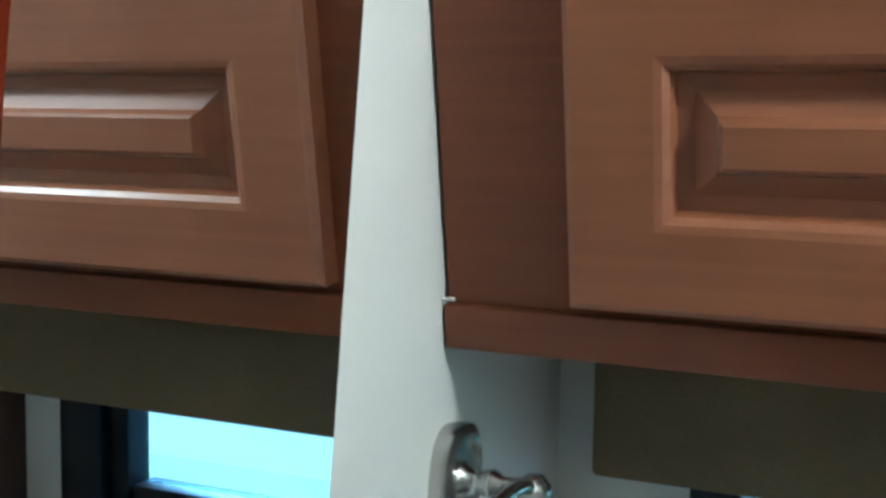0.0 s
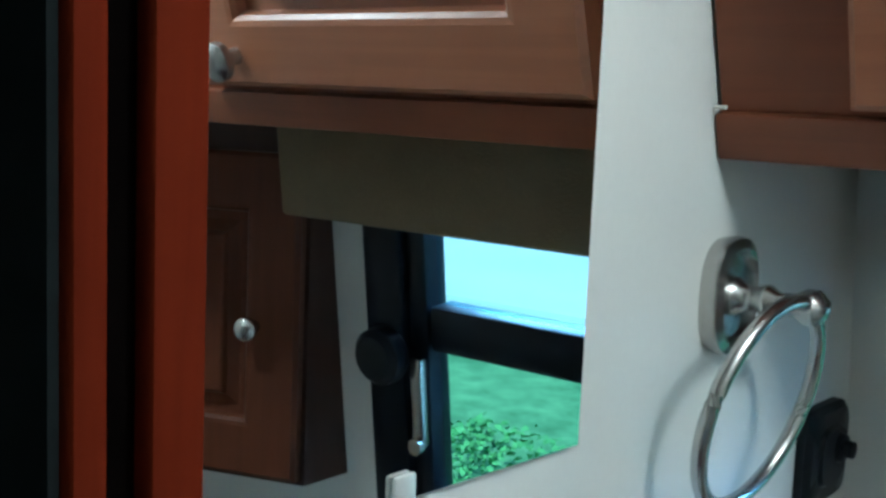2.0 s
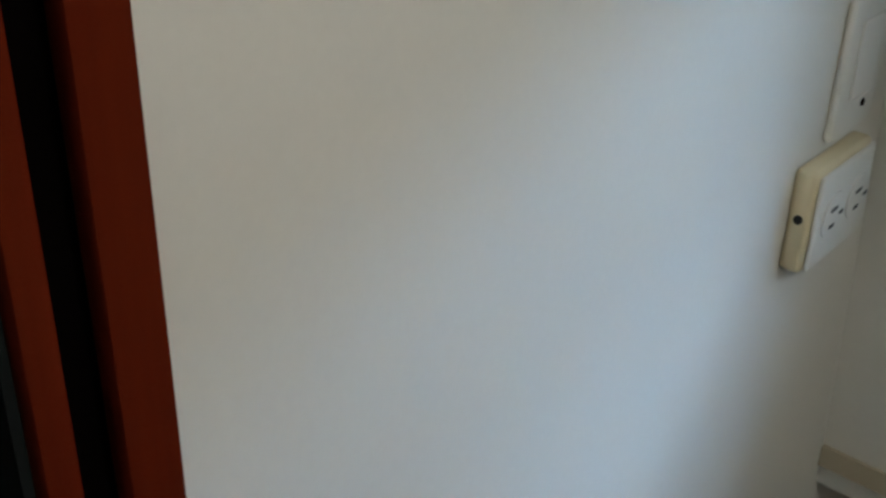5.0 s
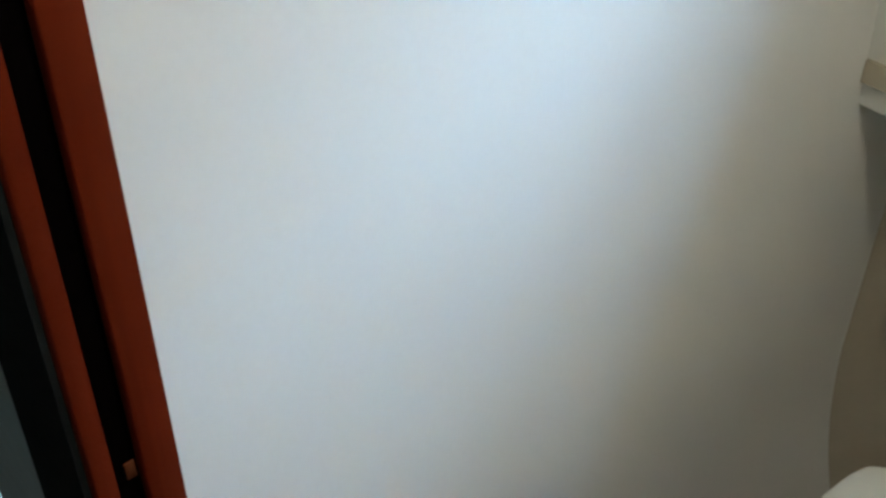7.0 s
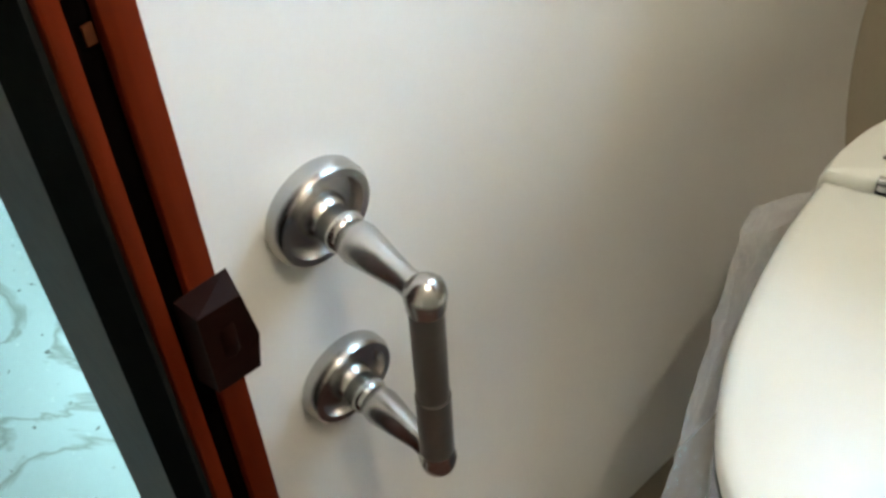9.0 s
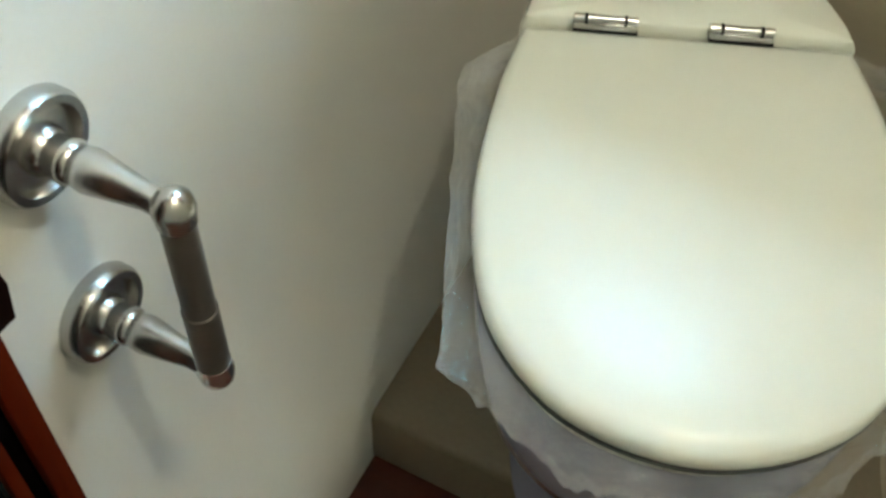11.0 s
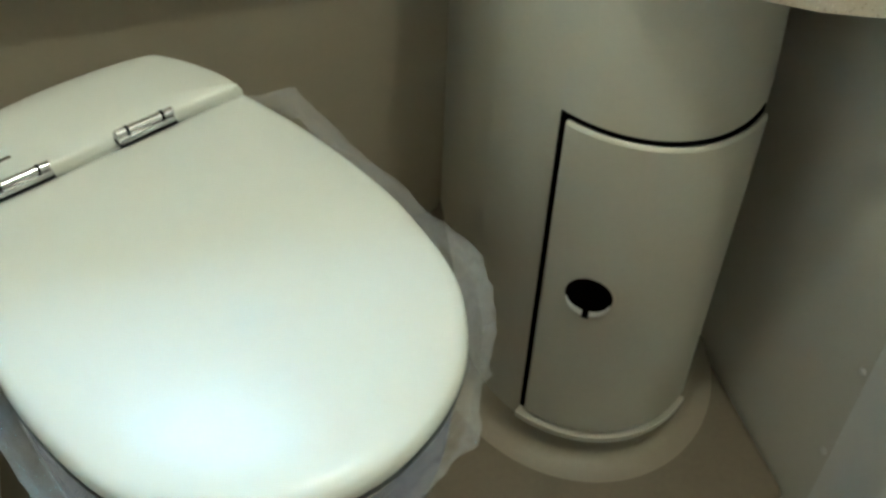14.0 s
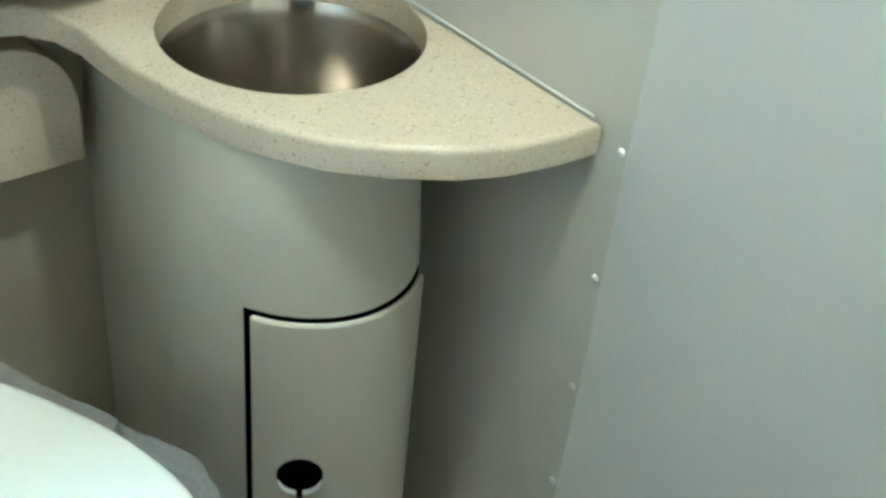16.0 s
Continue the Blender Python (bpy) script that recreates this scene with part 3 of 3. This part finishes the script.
# ---- toilet ----
TO = pose(0.307, -0.200, 0, 0, 0, 22.3)
to = tagged(base("toilet", TO), "white plastic caravan toilet with closed lid", "toilet")
HALF = [(0.059, -0.226), (0.106, -0.196), (0.142, -0.142), (0.156, -0.065), (0.154, 0.0), (0.146, 0.060), (0.137, 0.100)]
BACK = [(0.122, 0.145), (0.108, 0.204), (0.090, 0.218)]


def both_sides(half, front, back):
    return [front] + half + [back] + [(-x, y) for x, y in reversed(half)]


PLAN = both_sides(HALF + BACK, (0.0, -0.238), (0.0, 0.220))


def plan(points, k, z, count=96, shift=0.0):
    return [(p.x * k, (p.y + 0.01) * k - 0.01 + shift, z) for p in smooth_loop([(x, y, 0) for x, y in points], count)]


def cap_profile(loop_of, levels):
    return loft([loop_of(k, z) for k, z in levels])


LID = both_sides(HALF + [(0.131, 0.121), (0.123, 0.126), (0.06, 0.126)], (0.0, -0.238), (0.0, 0.126))
part("lid", cap_profile(lambda k, z: plan(LID, k, z), [(0.965, 0.452), (0.992, 0.454), (1.0, 0.460), (0.995, 0.466), (0.975, 0.4715), (0.93, 0.4745), (0.80, 0.4765), (0.5, 0.478), (0.15, 0.4785)]), TOILET, to)
REAR = [(0.0, 0.131), (0.06, 0.131), (0.125, 0.131), (0.131, 0.138), (0.123, 0.165), (0.104, 0.200), (0.082, 0.215), (0.0, 0.222), (-0.082, 0.215), (-0.104, 0.200), (-0.123, 0.165), (-0.131, 0.138), (-0.125, 0.131), (-0.06, 0.131)]


def rear(k, z):
    return [(p.x * k, (p.y - 0.175) * k + 0.175, z) for p in smooth_loop([(x, y, 0) for x, y in REAR], 72)]


rc = part("rear_cover", cap_profile(rear, [(0.97, 0.43), (1.0, 0.44), (1.0, 0.466), (0.97, 0.474), (0.90, 0.477), (0.5, 0.479)]), TOILET, to)
part("slit", box((-0.092, 0.155, 0.4765), (-0.060, 0.158, 0.4795)), NICKEL, rc)
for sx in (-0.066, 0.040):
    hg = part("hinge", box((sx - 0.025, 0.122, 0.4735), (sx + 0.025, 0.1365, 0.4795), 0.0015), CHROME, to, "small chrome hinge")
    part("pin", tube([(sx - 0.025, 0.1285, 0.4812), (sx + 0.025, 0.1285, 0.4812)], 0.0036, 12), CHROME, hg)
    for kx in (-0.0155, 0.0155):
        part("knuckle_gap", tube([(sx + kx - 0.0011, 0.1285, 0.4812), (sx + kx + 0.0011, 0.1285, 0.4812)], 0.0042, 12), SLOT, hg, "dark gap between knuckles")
    # thin black plate painted in as the hinge's shadow outline
    part("hinge_shadow", box((sx - 0.0254, 0.1215, 0.4728), (sx + 0.0254, 0.1371, 0.4748)), BLACK, hg, "dark shadow line under the hinge")
# added grey ring draws the shadow line under the lid's overhang
part("lid_gap_shade", cap_profile(lambda k, z: plan(LID, k, z), [(0.975, 0.4490), (0.996, 0.4494), (0.996, 0.4518), (0.975, 0.4519)]), SHADE_GREY, to, "grey ring for the shaded gap between lid and seat")
part("seat", cap_profile(lambda k, z: plan(PLAN, k, z), [(0.93, 0.424), (0.955, 0.428), (0.96, 0.440), (0.95, 0.4482)]), TOILET, to)
BOWL = [(0.95, 0.4235), (0.965, 0.405), (0.965, 0.375), (0.945, 0.335), (0.89, 0.285), (0.76, 0.22), (0.61, 0.16), (0.58, 0.10), (0.64, 0.06), (0.65, 0.051)]
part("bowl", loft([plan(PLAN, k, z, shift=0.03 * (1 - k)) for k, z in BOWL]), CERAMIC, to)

# clear bag wrapped round the seat, puckered and drooping
BAGP = [(-0.02, -0.247), (0.083, -0.232), (0.139, -0.187), (0.169, -0.157), (0.196, -0.111), (0.193, -0.014), (0.191, 0.141), (0.12, 0.17), (0.0, 0.18), (-0.12, 0.16), (-0.159, 0.133), (-0.178, 0.111), (-0.174, -0.018), (-0.169, -0.157), (-0.138, -0.186), (-0.08, -0.236)]
bag_outer = [Vector((*p, 0)).lerp(Vector((*q, 0)), f) for p, q in zip(BAGP, BAGP[1:] + BAGP[:1]) for f in (k / 14 for k in range(14))]
rings = []
for f, z, wob in ((0.0, 0.4475, 0.0), (0.4, 0.445, 0.001), (0.7, 0.441, 0.003), (0.9, 0.433, 0.004), (1.0, 0.423, 0.006), (1.0, 0.415, 0.007), (0.96, 0.405, 0.008), (0.90, 0.395, 0.008), (0.8, 0.384, 0.008), (0.7, 0.372, 0.007), (0.6, 0.36, 0.006)):
    loop = []
    tuck = 1 - 0.17 * min(1.0, max(0.0, (0.415 - z) / 0.05))
    for k, p in enumerate(bag_outer):
        q = Vector((p.x * 0.84, (p.y + 0.01) * 0.84, 0)).lerp(p, f) * tuck
        w = noise.noise(Vector((p.x * 40, p.y * 40, z * 70))) + 0.6 * noise.noise(Vector((p.x * 110, p.y * 110, z * 90)))
        lift = noise.noise(Vector((k * 0.22, f * 3, 4))) + 0.7 * noise.noise(Vector((k * 0.7, z * 60, 9)))
        loop.append((q.x * (1 + wob * w * 4), q.y * (1 + wob * w * 4), z + wob * 1.5 * lift))
    rings.append(loop)
bag = tagged(base("plastic_bag", TO), "clear crinkled plastic bag wrapped under the toilet lid", "plastic bag")
part("film_sheet", loft(rings[:5], caps=(False, False)), BAG, bag)
part("gathered_film", loft(rings[4:7], caps=(False, False)), BAG, bag, "puckered film drawn round the bowl")

# ---- vanity: curved column with access door, counter, sink ----
va2 = tagged(base("vanity_cabinet", pose(0, 0, 0)), "beige moulded curved vanity column with an access door", "vanity")
CX, CY, RX, RY = 0.711, -0.058, 0.121, 0.147


def column_point(a, grow=0.0):
    return (CX + (RX + grow) * math.cos(a), CY + (RY + grow) * math.sin(a))


def column_loop(grow):
    pts = [(CX + RX + grow, 0.184)] + [column_point(-a, grow) for a in (math.pi * k / 40 for k in range(41))] + [(0.628 - grow, 0.184)]
    return pts


SX, SY, SR = 0.738, -0.033, 0.118
column = part("column", loft([[(x, y, z) for x, y in column_loop(g)] for g, z in ((0.0, 0.075), (0.0, 0.36), (0.0, 0.50), (-0.010, 0.6495))]), COLUMN)
cut = part("cutter", lathe([(0, 0.50), (SR + 0.009, 0.50), (SR + 0.009, 0.70), (0, 0.70)], pose(SX, SY, 0), 64), COLUMN, smooth=False)
bpy.context.view_layer.update()
bool_cut(column, cut).parent = va2
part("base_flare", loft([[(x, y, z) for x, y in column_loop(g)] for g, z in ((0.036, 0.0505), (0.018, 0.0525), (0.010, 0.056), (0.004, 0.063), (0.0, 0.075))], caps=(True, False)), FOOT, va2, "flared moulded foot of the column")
A0, A1 = math.radians(-138.6), math.radians(-53.5)


def on_column(a, z, grow):
    x, y = column_point(a, grow)
    return (x, y, z)


def door_bm(grow0, grow1, a0, a1, z0, z1, tilt=0.0, steps=24):
    """A curved sheet that follows the column."""
    inner, outer = [], []
    for k in range(steps + 1):
        f = k / steps
        a = a0 + (a1 - a0) * f
        inner.append([on_column(a, z0, grow0), on_column(a, z1 + tilt * f, grow0)])
        outer.append([on_column(a, z0, grow1), on_column(a, z1 + tilt * f, grow1)])
    return loft([[i[0], i[1], o[1], o[0]] for i, o in zip(inner, outer)])


part("door_gap", door_bm(-0.002, 0.0012, A0 - 0.052, A1 + 0.045, 0.096, 0.4968, -0.010), SLOT, va2, "dark gap round the access door")
ad = part("access_door", door_bm(0.0013, 0.0075, A0, A1, 0.100, 0.494, -0.010), COLUMN, va2)
bv = ad.modifiers.new("edge", "BEVEL")
bv.width, bv.segments, bv.limit_method = 0.003, 2, "ANGLE"
part("sill_lip", door_bm(0.0, 0.011, A0 - 0.05, A1 - 0.02, 0.087, 0.0945), COLUMN, va2)
HA = math.radians(-119.5)
hx, hy = column_point(HA, 0.0076)
hn = Vector((math.cos(HA) / RX, math.sin(HA) / RY, 0)).normalized()
hole_pose = Matrix.Translation((hx, hy, 0.308)) @ hn.to_track_quat("Z", "Y").to_matrix().to_4x4()
part("finger_hole", lathe([(0, 0.0006), (0.0205, 0.0006), (0.022, 0.0002)], hole_pose, 28), SLOT, ad, "round dark finger hole")
def crescent(a0, a1, inner, width, height):
    """A thin moulded crescent that swells towards its middle."""
    loops = []
    for k in range(25):
        a, w = math.radians(a0 + (a1 - a0) * k / 24), width * math.sin(math.pi * (k + 0.4) / 24.8)
        c, d = math.cos(a), math.sin(a)
        loops.append([(r * c, r * d, z) for r, z in ((inner, 0.0), (inner, height * 0.4), (inner + w * 0.6, height), (inner + w, 0.0))])
    return loft(loops)


rim = part("hole_rim", crescent(-165, -15, 0.0205, 0.0085, 0.0022), CAP, ad, "pale worn lip under the finger hole")
rim.matrix_local = hole_pose
part("notch", box((-0.0032, -0.029, 0.0010), (0.0032, -0.016, 0.0026), 0.0006), SLOT, ad, "dark notch under the finger hole").matrix_local = hole_pose

# counter outline: front sweep, then the narrow arm along the wall
SWEEP = [(EAST - 0.004, -0.294), (0.825, -0.291), (0.775, -0.281), (0.737, -0.265), (0.697, -0.238), (0.656, -0.200), (0.634, -0.167), (0.615, -0.131), (0.599, -0.085), (0.588, -0.034), (0.583, 0.016), (0.581, 0.055), (0.572, 0.090), (0.553, 0.115), (0.520, 0.128), (0.480, 0.130), (0.300, 0.130), (0.072, 0.130), (0.072, 0.184), (EAST - 0.004, 0.184)]
top = tagged(base("countertop", pose(0, 0, 0)), "beige speckled solid-surface countertop with round sink cut-out", "countertop")
ct = part("slab", slab(SWEEP, 0.650, 0.678, 0.006), COUNTER)
cut = part("cutter", lathe([(0, -0.1), (SR, -0.1), (SR, 0.1), (0, 0.1)], pose(SX, SY, 0.65), 64), COUNTER, smooth=False)
bpy.context.view_layer.update()
bool_cut(ct, cut)
ct.parent = top
sk = tagged(base("sink", pose(SX, SY, 0.649)), "round stainless steel sink bowl set under the counter", "sink")
part("bowl", lathe([(SR + 0.006, 0), (SR + 0.002, 0.0), (SR - 0.004, -0.012), (SR - 0.007, -0.09), (SR - 0.014, -0.118), (SR - 0.040, -0.136), (0.022, -0.142), (0.0, -0.142)], None, 64), BRUSHED, sk)
part("drain", lathe([(0.021, -0.1415), (0.019, -0.1395), (0.012, -0.1405), (0, -0.1405)], None, 24), CHROME, sk)

sp = tagged(base("apron_panel", pose(0, 0, 0)), "speckled beige apron panel with rounded corner under the counter", "panel")
corner = [(0.074, 0.494), (0.606, 0.494)] + [(0.536 + 0.070 * math.cos(a), 0.556 + 0.072 * math.sin(a)) for a in (math.pi / 2 * k / 12 for k in range(13))] + [(0.074, 0.628)]
part("panel", loft([[(x, y, z) for x, z in corner] for y in (0.136, 0.184)]), COUNTER, sp, smooth=False)

# white sealant beads
part("sealant_bead", tube([(EAST - 0.003, -0.282, 0.6785), (EAST - 0.003, 0.0, 0.6785), (EAST - 0.003, 0.182, 0.6785)], 0.0016, 8), CAP, top, "white sealant bead")
structure("cabinet_sealant", tube([(0.0015, -0.232, 1.4585), (0.008, -0.2325, 1.4585)], 0.0011, 8), CAP, "white sealant dab at the cabinet trim", "sealant")
# screw caps up the liner's edge
for k in range(6):
    z = 0.662 - 0.1275 * k
    if z > 0.03:
        tagged(part("screw_cap", lathe([(0, 0.0032), (0.0022, 0.003), (0.0036, 0.0018), (0.0040, 0.0)], pose(EAST - 0.0008, -0.316, z, 0, -90, 0), 16), CAP), "small white round screw cap on the wall", "screw cap", "screw caps along the liner edge")

# ceiling lamp
cl = tagged(base("ceiling_lamp", pose(0.64, -0.52, TOP)), "small round ceiling lamp with a metal rim", "lamp")
part("rim", lathe([(0.075, 0), (0.078, -0.008), (0.070, -0.014), (0.064, -0.012)], None, 40), NICKEL, cl)
